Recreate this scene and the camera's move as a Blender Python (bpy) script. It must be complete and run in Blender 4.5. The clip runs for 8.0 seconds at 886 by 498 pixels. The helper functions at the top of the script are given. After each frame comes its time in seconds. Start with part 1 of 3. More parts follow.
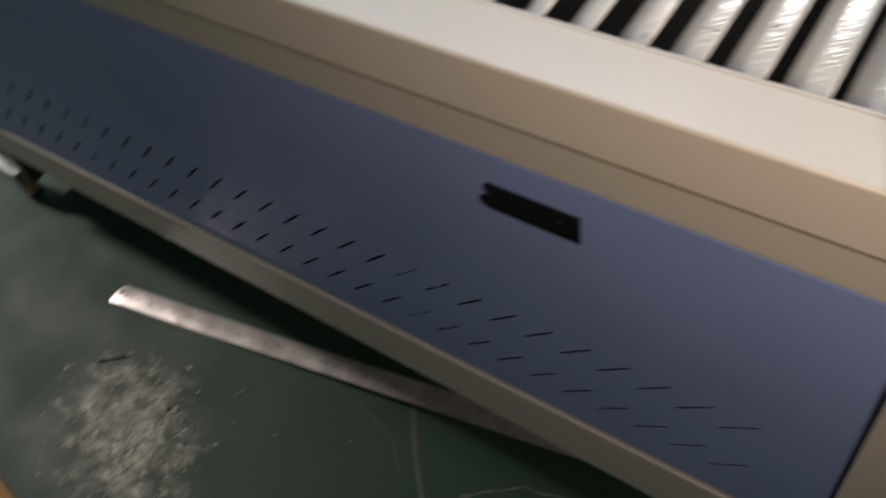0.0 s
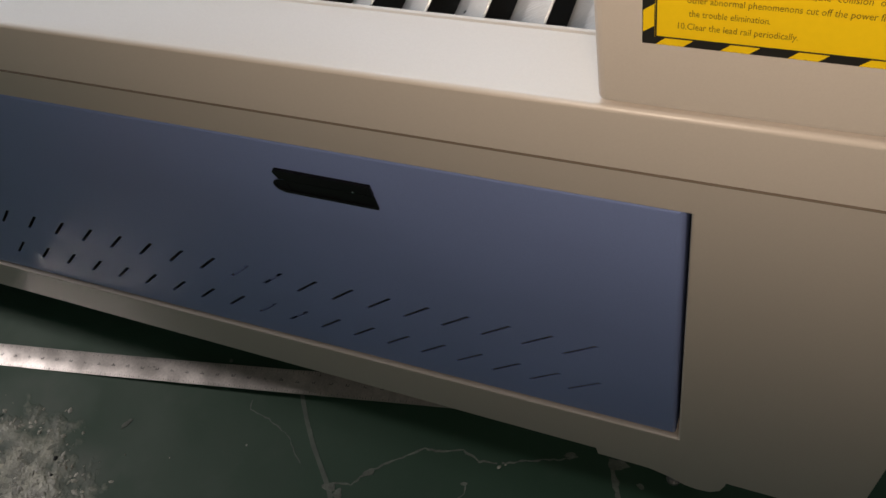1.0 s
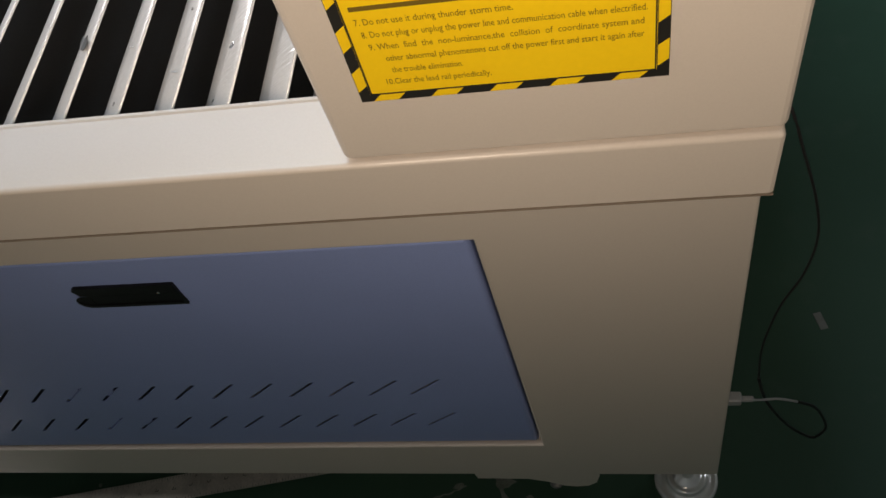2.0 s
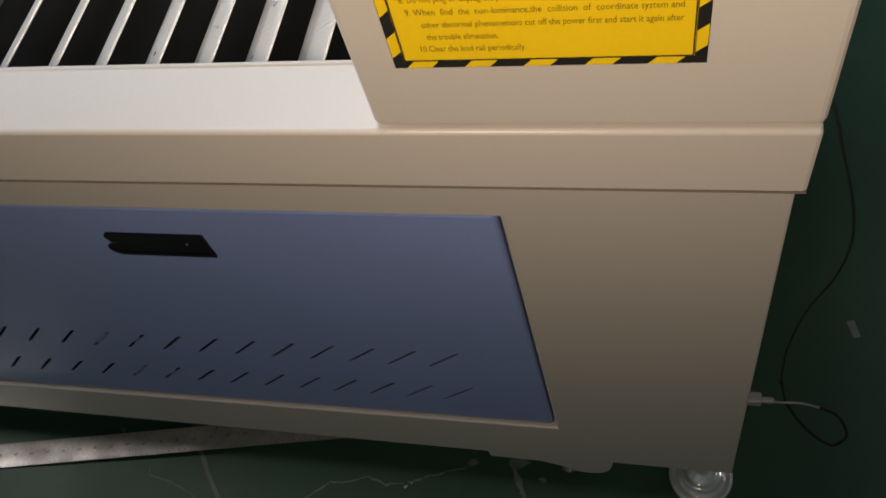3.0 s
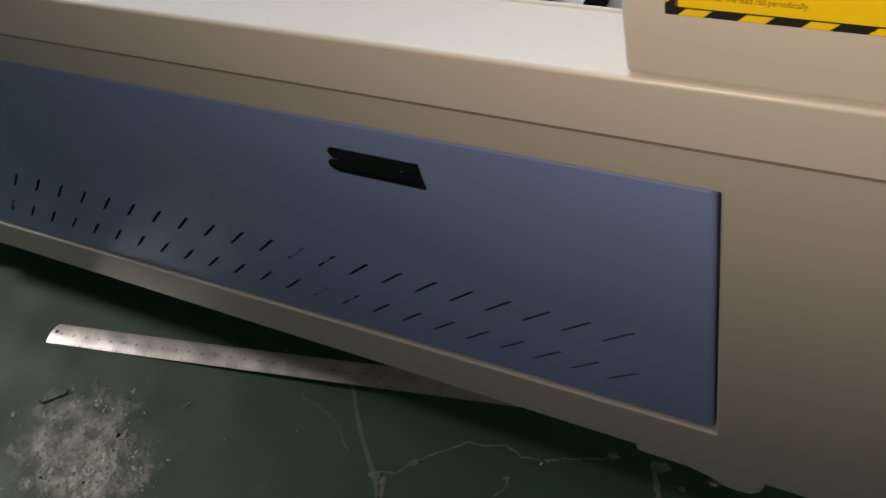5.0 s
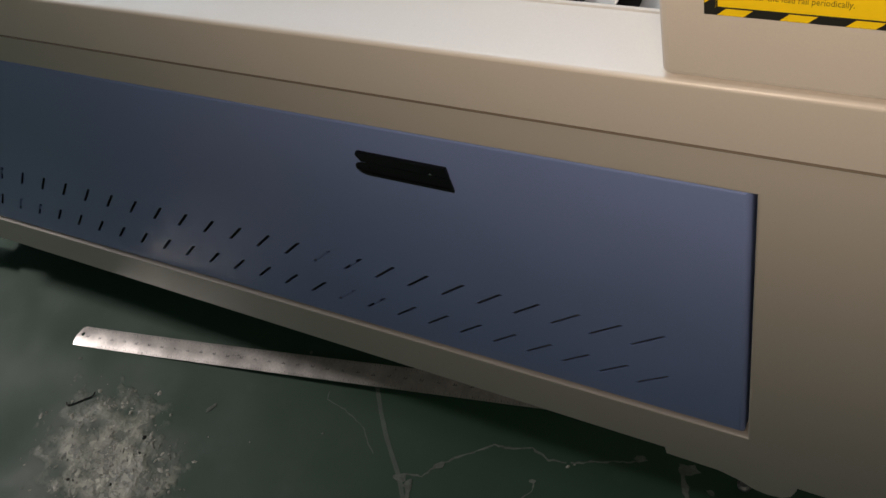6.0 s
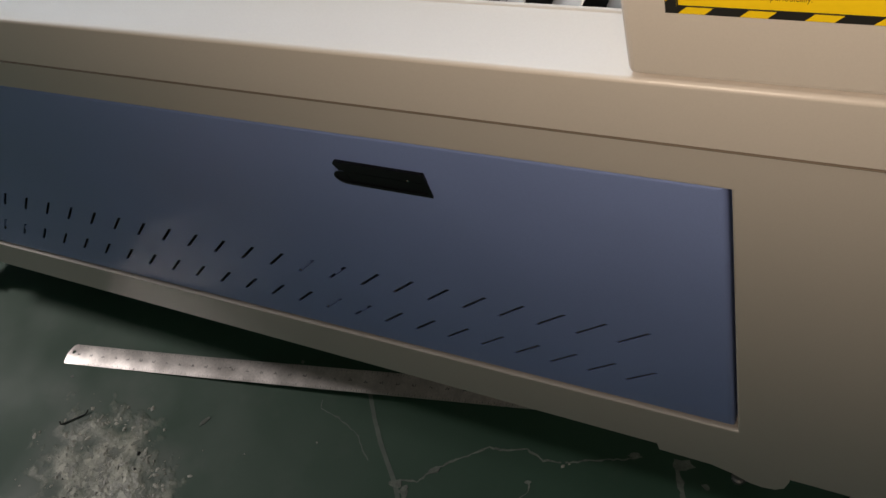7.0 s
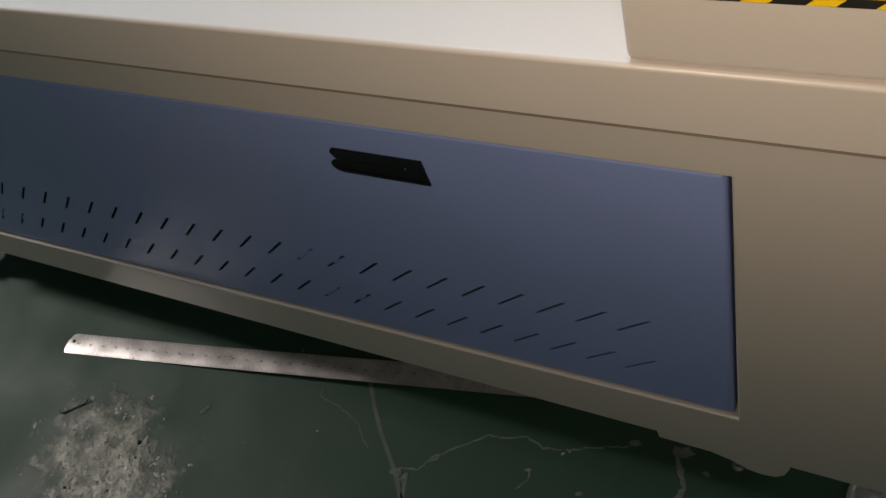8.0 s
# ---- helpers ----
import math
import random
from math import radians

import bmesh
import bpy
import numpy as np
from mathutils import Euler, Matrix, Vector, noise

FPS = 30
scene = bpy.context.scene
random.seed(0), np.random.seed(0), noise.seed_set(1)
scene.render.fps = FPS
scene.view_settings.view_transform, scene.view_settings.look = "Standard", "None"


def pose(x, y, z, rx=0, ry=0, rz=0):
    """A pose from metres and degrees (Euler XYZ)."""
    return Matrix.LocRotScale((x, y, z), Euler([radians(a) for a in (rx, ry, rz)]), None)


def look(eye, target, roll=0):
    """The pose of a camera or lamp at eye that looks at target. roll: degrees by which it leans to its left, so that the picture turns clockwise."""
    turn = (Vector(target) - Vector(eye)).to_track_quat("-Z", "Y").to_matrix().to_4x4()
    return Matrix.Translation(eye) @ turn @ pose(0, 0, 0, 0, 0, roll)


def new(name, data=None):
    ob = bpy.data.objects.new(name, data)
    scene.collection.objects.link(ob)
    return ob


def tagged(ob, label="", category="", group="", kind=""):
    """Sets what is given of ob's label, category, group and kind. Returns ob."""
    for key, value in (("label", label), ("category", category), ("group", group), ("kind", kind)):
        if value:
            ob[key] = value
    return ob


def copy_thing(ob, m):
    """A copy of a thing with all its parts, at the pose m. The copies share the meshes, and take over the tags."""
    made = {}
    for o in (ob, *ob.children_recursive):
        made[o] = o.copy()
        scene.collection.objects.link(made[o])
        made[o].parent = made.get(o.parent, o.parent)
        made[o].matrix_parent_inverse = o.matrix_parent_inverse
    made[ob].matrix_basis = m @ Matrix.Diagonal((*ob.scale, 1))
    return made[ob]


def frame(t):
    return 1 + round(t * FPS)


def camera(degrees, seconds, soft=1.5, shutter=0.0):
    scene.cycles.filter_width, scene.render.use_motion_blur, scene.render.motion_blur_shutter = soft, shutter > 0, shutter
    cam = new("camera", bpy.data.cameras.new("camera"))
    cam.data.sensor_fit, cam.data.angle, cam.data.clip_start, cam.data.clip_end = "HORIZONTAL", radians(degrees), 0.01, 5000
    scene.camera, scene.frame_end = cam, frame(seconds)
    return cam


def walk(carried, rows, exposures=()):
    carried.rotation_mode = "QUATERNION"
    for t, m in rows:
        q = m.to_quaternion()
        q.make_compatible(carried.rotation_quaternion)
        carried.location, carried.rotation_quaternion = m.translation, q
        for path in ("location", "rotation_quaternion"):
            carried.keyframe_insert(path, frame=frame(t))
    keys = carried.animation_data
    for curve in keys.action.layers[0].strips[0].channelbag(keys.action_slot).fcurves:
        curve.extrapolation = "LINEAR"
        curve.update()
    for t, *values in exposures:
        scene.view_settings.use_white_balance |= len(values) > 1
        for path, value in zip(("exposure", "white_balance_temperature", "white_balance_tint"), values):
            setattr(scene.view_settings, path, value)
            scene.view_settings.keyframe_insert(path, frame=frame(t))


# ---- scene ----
cam = camera(54.6, 8.0, soft=1.5, shutter=0.3)
PATH = [
    (0, (-0.043, -0.393, 1.305), (-0.9, 0.471, -0.282), -14.3),
    (0.1, (-0.012, -0.377, 1.302), (-0.817, 0.553, -0.275), -14.5),
    (0.2, (0.022, -0.366, 1.302), (-0.716, 0.606, -0.282), -16.0),
    (0.3, (0.052, -0.363, 1.303), (-0.625, 0.632, -0.295), -17.1),
    (0.5, (0.075, -0.352, 1.29), (-0.524, 0.607, -0.36), -17.7),
    (0.7, (0.064, -0.349, 1.289), (-0.56, 0.573, -0.372), -18.3),
    (1, (0.038, -0.347, 1.289), (-0.62, 0.549, -0.374), -19.8),
    (1.2, (0.037, -0.342, 1.295), (-0.563, 0.602, -0.363), -20.2),
    (1.5, (0.061, -0.338, 1.297), (-0.385, 0.674, -0.37), -20.3),
    (1.7, (0.086, -0.338, 1.298), (-0.276, 0.705, -0.37), -20.0),
    (2.8, (0.103, -0.345, 1.302), (-0.376, 0.679, -0.348), -20.0),
    (3, (0.105, -0.341, 1.296), (-0.364, 0.648, -0.377), -19.8),
    (3.3, (0.099, -0.347, 1.294), (-0.468, 0.602, -0.372), -21.5),
    (3.5, (0.093, -0.356, 1.294), (-0.556, 0.566, -0.358), -22.4),
    (4, (0.087, -0.377, 1.297), (-0.633, 0.529, -0.334), -21.8),
    (4.5, (0.099, -0.378, 1.296), (-0.62, 0.565, -0.315), -22.3),
    (5, (0.075, -0.388, 1.294), (-0.726, 0.496, -0.311), -22.5),
    (5.2, (0.069, -0.391, 1.293), (-0.747, 0.488, -0.307), -22.5),
    (6.3, (0.064, -0.383, 1.293), (-0.774, 0.487, -0.302), -25.0),
    (6.5, (0.069, -0.381, 1.292), (-0.757, 0.501, -0.302), -25.3),
    (7, (0.075, -0.379, 1.291), (-0.756, 0.496, -0.303), -26.0),
    (7.5, (0.074, -0.38, 1.288), (-0.765, 0.474, -0.315), -26.6),
    (8, (0.075, -0.375, 1.287), (-0.753, 0.475, -0.323), -26.8),
]
walk(cam, [(t, look(e, g, r)) for t, e, g, r in PATH],
     [(0, 0.02, 6750, 14), (0.5, -0.11, 6850, 14), (1, -0.08, 6550, 14), (1.7, -0.07, 6550, 13), (3, -0.04, 6480, 12), (8, 0, 6500, 12)])

# ---- light ----
world = bpy.data.worlds.new("world")
scene.world = world
world.use_nodes = True
world.node_tree.nodes["Background"].inputs[0].default_value = (0.5, 0.52, 0.55, 1)
world.node_tree.nodes["Background"].inputs[1].default_value = 0.015


def area_lamp(name, eye, target, watts, size, colour):
    data = bpy.data.lights.new(name, "AREA")
    data.shape, data.size, data.size_y = "RECTANGLE", size[0], size[1]
    data.energy, data.color = watts, colour
    ob = new(name, data)
    ob.matrix_world = look(eye, target)
    return ob


area_lamp("ceiling_lamp_west", (-4.6, -0.22, 3.35), (-1.0, 0.0, 0.3), 70, (0.40, 0.40), (1.0, 0.94, 0.90))
area_lamp("ceiling_lamp_north", (-3.1, 2.25, 3.35), (-3.1, 1.9, 0.9), 33, (4.4, 0.25), (0.72, 0.85, 1.0))
area_lamp("ceiling_lamp_east", (-0.70, 1.3, 3.35), (-0.6, 0.4, 0.9), 43, (1.2, 0.4), (0.74, 0.89, 1.0))
# added fill lamp, no known source: lifts the dark floor and foot on the right
area_lamp("fill_lamp_far", (2.9, 1.2, 3.35), (0.9, 0.4, 0.0), 5.5, (0.5, 0.3), (0.92, 0.97, 1.0))
# added warm fill spot without a fixture; gives the front its downward falloff
data = bpy.data.lights.new("front_fill_spot", "SPOT")
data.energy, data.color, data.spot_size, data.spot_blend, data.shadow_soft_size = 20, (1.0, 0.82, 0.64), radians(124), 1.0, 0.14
new("front_fill_spot", data).matrix_world = look((0.09, -0.54, 1.38), (0.03, 0.0, 1.24))


# ---- materials ----
def material(name, colour, rough=0.5, metal=0.0, grain=0.0, grain_scale=300.0, blotch=0.15, blotch_scale=4.0,
             bump=0.0, bump_scale=600.0, coat=0.0, dark=None, spec=0.5, ripple=(1, 1, 1)):
    """A surface with slow blotches, fine grain, uneven gloss and a fine relief, in object-space metres."""
    m = bpy.data.materials.new(name)
    m.use_nodes = True
    nt = m.node_tree
    b = nt.nodes["Principled BSDF"]
    b.inputs["Metallic"].default_value = metal
    b.inputs["Coat Weight"].default_value, b.inputs["Coat Roughness"].default_value = coat, 0.10
    b.inputs["Specular IOR Level"].default_value = spec
    co = nt.nodes.new("ShaderNodeTexCoord")

    def noise_at(scale, detail=4.0):
        n = nt.nodes.new("ShaderNodeTexNoise")
        n.inputs["Scale"].default_value, n.inputs["Detail"].default_value = scale, detail
        nt.links.new(co.outputs["Object"], n.inputs["Vector"])
        return n.outputs["Fac"]

    slow, fine = noise_at(blotch_scale), noise_at(grain_scale, 2.0)
    dark = dark or tuple(c * (1 - blotch) for c in colour)
    mix = nt.nodes.new("ShaderNodeMix")
    mix.data_type = "RGBA"
    mix.inputs["A"].default_value, mix.inputs["B"].default_value = (*dark, 1), (*colour, 1)
    ramp = nt.nodes.new("ShaderNodeMapRange")
    ramp.interpolation_type = "SMOOTHSTEP"
    ramp.inputs["From Min"].default_value, ramp.inputs["From Max"].default_value = 0.25, 0.75
    nt.links.new(slow, ramp.inputs["Value"])
    nt.links.new(ramp.outputs["Result"], mix.inputs["Factor"])
    out = mix.outputs["Result"]
    if grain:
        g = nt.nodes.new("ShaderNodeMix")
        g.data_type, g.blend_type = "RGBA", "MULTIPLY"
        gr = nt.nodes.new("ShaderNodeMapRange")
        gr.inputs["From Min"].default_value, gr.inputs["From Max"].default_value = 0.3, 0.7
        gr.inputs["To Min"].default_value, gr.inputs["To Max"].default_value = 1 - grain, 1.0
        nt.links.new(fine, gr.inputs["Value"])
        g.inputs["Factor"].default_value = 1
        nt.links.new(out, g.inputs["A"])
        nt.links.new(gr.outputs["Result"], g.inputs["B"])
        out = g.outputs["Result"]
    nt.links.new(out, b.inputs["Base Color"])
    rr = nt.nodes.new("ShaderNodeMapRange")
    rr.inputs["To Min"].default_value, rr.inputs["To Max"].default_value = rough * 0.8, min(1, rough * 1.2)
    nt.links.new(slow, rr.inputs["Value"])
    nt.links.new(rr.outputs["Result"], b.inputs["Roughness"])
    if bump:
        bp = nt.nodes.new("ShaderNodeBump")
        bp.inputs["Strength"].default_value, bp.inputs["Distance"].default_value = bump, 0.001
        height = noise_at(bump_scale, 2.0)
        if ripple != (1, 1, 1):
            mp = nt.nodes.new("ShaderNodeMapping")
            mp.inputs["Scale"].default_value = ripple
            nt.links.new(co.outputs["Object"], mp.inputs["Vector"])
            nt.links.new(mp.outputs["Vector"], height.node.inputs["Vector"])
        nt.links.new(height, bp.inputs["Height"])
        nt.links.new(bp.outputs["Normal"], b.inputs["Normal"])
        nt.links.new(bp.outputs["Normal"], b.inputs["Coat Normal"])
    return m


BEIGE = material("beige_powder_coat", (0.565, 0.508, 0.448), 0.355, coat=0.08, blotch=0.02, blotch_scale=2, grain=0.03, grain_scale=700, bump=0.07, bump_scale=420)
BLUE = material("blue_powder_coat", (0.260, 0.332, 0.620), 0.34, blotch=0.08, blotch_scale=5, grain=0.06, grain_scale=900, bump=0.12, bump_scale=600)
BLACK = material("black_plastic", (0.005, 0.005, 0.007), 0.5, spec=0.3, blotch=0.2, grain=0.1)
INSIDE = material("black_inside", (0.022, 0.021, 0.020), 0.8, blotch=0.3, grain=0.2)
ALU = material("aluminium_slat", (0.90, 0.91, 0.92), 0.24, metal=0.40, blotch=0.08, blotch_scale=9, grain=0.08, grain_scale=500, bump=0.40, bump_scale=60, ripple=(0.6, 6, 0.6))
STEEL = material("ruler_steel", (0.92, 0.85, 0.81), 0.30, metal=0.46, blotch=0.30, blotch_scale=28, grain=0.18, grain_scale=260, bump=0.20, bump_scale=70)
DULL = material("dull_zinc", (0.22, 0.22, 0.22), 0.4, metal=0.8, blotch=0.3, blotch_scale=60)
ZINC = material("bright_zinc", (0.74, 0.75, 0.74), 0.32, metal=0.3, blotch=0.15, blotch_scale=60)
CHROME = material("chrome", (0.88, 0.88, 0.90), 0.16, metal=1.0, blotch=0.1)
POLISHED = material("polished_aluminium", (0.95, 0.95, 0.95), 0.08, metal=0.5, blotch=0.1)
YELLOW = material("yellow_vinyl", (0.84, 0.56, 0.004), 0.6, blotch=0.04, grain=0.03, spec=0.3)
INK = material("black_ink", (0.015, 0.014, 0.012), 0.5)
AMBER = material("amber_rubber", (0.52, 0.36, 0.22), 0.55, blotch=0.25, blotch_scale=30)
CLEAR = material("cloudy_tube", (0.30, 0.31, 0.32), 0.3, blotch=0.1)
WIRE = material("black_wire", (0.012, 0.012, 0.012), 0.5)
PAPER = material("grey_paper", (0.22, 0.23, 0.22), 0.8, blotch=0.2, blotch_scale=60)
CARD = material("orange_board", (0.55, 0.27, 0.08), 0.7, blotch=0.2, blotch_scale=20)
CHIP = material("pale_filler", (0.25, 0.28, 0.24), 0.75, blotch=0.45, blotch_scale=60, grain=0.3, grain_scale=400)
GRIT = material("concrete_grit", (0.72, 0.70, 0.60), 0.40, blotch=0.5, blotch_scale=45, grain=0.3, grain_scale=300)
FAINT = material("faint_scuff", (0.135, 0.170, 0.140), 0.6, blotch=0.3, blotch_scale=40)
JOINT = material("slat_joint", (0.56, 0.55, 0.54), 0.6)
# dark brown that stands in for the shade in the rail's lower seam
SEAM_SHADE = material("painted_seam_shade", (0.19, 0.15, 0.11), 0.6)
WORN = material("worn_engraving", (0.24, 0.22, 0.21), 0.5, blotch=0.5, blotch_scale=40)
PRINT = material("faded_print", (0.15, 0.095, 0.005), 0.6)
SCORCH = material("scorched_aluminium", (0.15, 0.15, 0.148), 0.6, blotch=0.5, blotch_scale=80)
WALL = material("grey_plaster", (0.72, 0.72, 0.70), 0.85, blotch=0.15, blotch_scale=1.2, grain=0.1, grain_scale=60)


def floor_material():
    """Green floor paint with scuffs, and one patch worn down to gritty concrete."""
    m = bpy.data.materials.new("green_floor_paint")
    m.use_nodes = True
    nt = m.node_tree
    b = nt.nodes["Principled BSDF"]
    co = nt.nodes.new("ShaderNodeTexCoord")

    def node(kind, **inputs):
        n = nt.nodes.new(kind)
        for key, value in inputs.items():
            n.inputs[key.replace("_", " ")].default_value = value
        return n

    def noise_at(scale, detail, vector=None):
        n = node("ShaderNodeTexNoise", Scale=scale, Detail=detail)
        nt.links.new(vector or co.outputs["Object"], n.inputs["Vector"])
        return n.outputs["Fac"]

    def spread(value, lo, hi, a=0.0, z=1.0):
        n = node("ShaderNodeMapRange", From_Min=lo, From_Max=hi, To_Min=a, To_Max=z)
        nt.links.new(value, n.inputs["Value"])
        return n.outputs["Result"]

    def blend(fac, a, z):
        n = nt.nodes.new("ShaderNodeMix")
        n.data_type = "RGBA"
        for key, v in (("A", a), ("B", z)):
            if isinstance(v, tuple):
                n.inputs[key].default_value = (*v, 1)
            else:
                nt.links.new(v, n.inputs[key])
        nt.links.new(fac, n.inputs["Factor"])
        return n.outputs["Result"]

    def math_of(op, a, z):
        n = nt.nodes.new("ShaderNodeMath")
        n.operation = op
        for k, v in enumerate((a, z)):
            if isinstance(v, (int, float)):
                n.inputs[k].default_value = v
            else:
                nt.links.new(v, n.inputs[k])
        return n.outputs[0]

    paint = blend(spread(noise_at(2.2, 5), 0.35, 0.7), (0.024, 0.070, 0.041), (0.033, 0.086, 0.052))
    paint = blend(spread(noise_at(14, 6), 0.58, 0.75, 0, 0.24), paint, (0.075, 0.108, 0.082))
    # the worn patch: an ellipse with a ragged rim
    at = nt.nodes.new("ShaderNodeMapping")
    at.vector_type = "TEXTURE"
    at.inputs["Location"].default_value = (-1.03, -0.275, 0)
    at.inputs["Rotation"].default_value = (0, 0, radians(-25))
    at.inputs["Scale"].default_value = (0.165, 0.115, 1)
    nt.links.new(co.outputs["Object"], at.inputs["Vector"])
    ln = nt.nodes.new("ShaderNodeVectorMath")
    ln.operation = "LENGTH"
    nt.links.new(at.outputs["Vector"], ln.inputs[0])
    haze = spread(math_of("ADD", ln.outputs["Value"], spread(noise_at(9, 4), 0.3, 0.7, -0.45, 0.45)), 0.5, 1.5, 0.55, 0)
    paint = blend(haze, paint, (0.090, 0.108, 0.084))
    ragged = math_of("ADD", ln.outputs["Value"], spread(noise_at(24, 6), 0.3, 0.7, -0.50, 0.50))
    worn = spread(ragged, 0.30, 1.10, 1, 0)
    cell = node("ShaderNodeTexVoronoi", Scale=95.0, Randomness=1.0)
    warp = nt.nodes.new("ShaderNodeMix")
    warp.data_type = "VECTOR"
    warp.inputs["Factor"].default_value = 0.03
    swirl = node("ShaderNodeTexNoise", Scale=40.0, Detail=3.0)
    nt.links.new(co.outputs["Object"], swirl.inputs["Vector"])
    nt.links.new(co.outputs["Object"], warp.inputs["A"])
    nt.links.new(swirl.outputs["Color"], warp.inputs["B"])
    nt.links.new(warp.outputs["Result"], cell.inputs["Vector"])
    tone = node("ShaderNodeSeparateColor")
    nt.links.new(cell.outputs["Color"], tone.inputs["Color"])
    grit = blend(spread(noise_at(30, 6), 0.36, 0.62), (0.17, 0.18, 0.135), (0.47, 0.465, 0.365))
    grit = blend(spread(tone.outputs["Red"], 0.62, 0.95, 0, 0.75), grit, (0.70, 0.69, 0.57))
    grit = blend(spread(tone.outputs["Green"], 0.78, 0.92, 0, 0.7), grit, (0.085, 0.095, 0.07))
    grit = blend(spread(noise_at(110, 3), 0.60, 0.68, 0, 0.8), grit, (0.06, 0.065, 0.05))
    nt.links.new(blend(worn, paint, grit), b.inputs["Base Color"])
    rough = math_of("ADD", spread(noise_at(9, 5), 0.3, 0.7, 0.52, 0.64), math_of("MULTIPLY", worn, -0.14))
    nt.links.new(rough, b.inputs["Roughness"])
    bp = nt.nodes.new("ShaderNodeBump")
    bp.inputs["Strength"].default_value, bp.inputs["Distance"].default_value = 0.6, 0.004
    h = math_of("ADD", math_of("MULTIPLY", math_of("ADD", noise_at(60, 5), math_of("MULTIPLY", tone.outputs["Red"], 0.35)), math_of("MULTIPLY", worn, 1.3)), math_of("MULTIPLY", noise_at(22, 3), 0.18))
    nt.links.new(h, bp.inputs["Height"])
    nt.links.new(bp.outputs["Normal"], b.inputs["Normal"])
    return m


FLOOR = floor_material()


# ---- building helpers ----
def part(name, bm, mat, parent=None, label=""):
    """Links a bmesh as one mesh object, under a thing or a part."""
    bmesh.ops.recalc_face_normals(bm, faces=bm.faces)
    me = bpy.data.meshes.new(name)
    bm.to_mesh(me)
    bm.free()
    me.materials.append(mat)
    ob = new(name, me)
    ob.parent = parent
    if label:
        ob["label"] = label
    return ob


def box(bm, x0, x1, y0, y1, z0, z1, bevel=0.0, segments=2):
    """Adds a box, with rounded edges where bevel is given."""
    tmp = bmesh.new()
    bmesh.ops.create_cube(tmp, size=1)
    for v in tmp.verts:
        v.co = ((x0 + x1) / 2 + v.co.x * (x1 - x0), (y0 + y1) / 2 + v.co.y * (y1 - y0), (z0 + z1) / 2 + v.co.z * (z1 - z0))
    if bevel:
        bmesh.ops.bevel(tmp, geom=tmp.edges[:], offset=bevel, segments=segments, affect="EDGES", profile=0.5)
    add(bm, tmp)
    return bm


def add(bm, tmp):
    me = bpy.data.meshes.new("tmp")
    tmp.to_mesh(me)
    tmp.free()
    bm.from_mesh(me)
    bpy.data.meshes.remove(me)


def plate(bm, outline, axis, a, b, bevel=0.0):
    """Adds a plate: an outline of (u, v) pushed from a to b along axis: "y" takes (x, z), "z" takes (x, y)."""
    tmp = bmesh.new()
    put = (lambda u, v, w: (u, w, v)) if axis == "y" else (lambda u, v, w: (u, v, w))
    f = tmp.faces.new([tmp.verts.new(put(u, v, a)) for u, v in outline])
    got = bmesh.ops.extrude_face_region(tmp, geom=[f])
    for v in (g for g in got["geom"] if isinstance(g, bmesh.types.BMVert)):
        v.co = put(v.co.x, v.co.z if axis == "y" else v.co.y, b)
    if bevel:
        bmesh.ops.recalc_face_normals(tmp, faces=tmp.faces)
        bmesh.ops.bevel(tmp, geom=tmp.edges[:], offset=bevel, segments=2, affect="EDGES", profile=0.5)
    add(bm, tmp)
    return bm


def lathe(bm, profile, at, steps=40):
    """Adds a turned shape: (radius, height) turned about an upright axis at at."""
    rings = []
    for r, h in profile:
        rings.append([bm.verts.new((at[0] + r * math.cos(2 * math.pi * k / steps), at[1] + r * math.sin(2 * math.pi * k / steps), at[2] + h)) for k in range(steps)])
    for p, q in zip(rings, rings[1:]):
        for k in range(steps):
            bm.faces.new((p[k], p[(k + 1) % steps], q[(k + 1) % steps], q[k]))
    bm.faces.new(rings[0][::-1])
    bm.faces.new(rings[-1])
    return bm


def tube(bm, points, radius, sides=8, steps=6):
    """Adds a round cable along a smooth line through points."""
    pts = [Vector(p) for p in points]
    line = []
    for i in range(len(pts) - 1):
        p0, p1, p2, p3 = pts[max(i - 1, 0)], pts[i], pts[i + 1], pts[min(i + 2, len(pts) - 1)]
        for k in range(steps):
            u = k / steps
            line.append(0.5 * (2 * p1 + (p2 - p0) * u + (2 * p0 - 5 * p1 + 4 * p2 - p3) * u * u + (3 * p1 - p0 - 3 * p2 + p3) * u ** 3))
    line.append(pts[-1])
    rings = []
    for i, p in enumerate(line):
        d = (line[min(i + 1, len(line) - 1)] - line[max(i - 1, 0)]).normalized()
        s = d.cross(Vector((0, 0, 1)) if abs(d.z) < 0.9 else Vector((0, 1, 0))).normalized()
        n = s.cross(d)
        rings.append([bm.verts.new(p + radius * (math.cos(2 * math.pi * k / sides) * s + math.sin(2 * math.pi * k / sides) * n)) for k in range(sides)])
    for a, b in zip(rings, rings[1:]):
        for k in range(sides):
            bm.faces.new((a[k], a[(k + 1) % sides], b[(k + 1) % sides], b[k]))
    bm.faces.new(rings[0][::-1])
    bm.faces.new(rings[-1])
    return bm


def smooth(ob):
    for p in ob.data.polygons:
        p.use_smooth = True
    return ob


def empty(name, x=0.0, y=0.0, z=0.0):
    ob = new(name)
    ob.empty_display_size = 0.05
    ob.matrix_world = pose(x, y, z)
    return ob


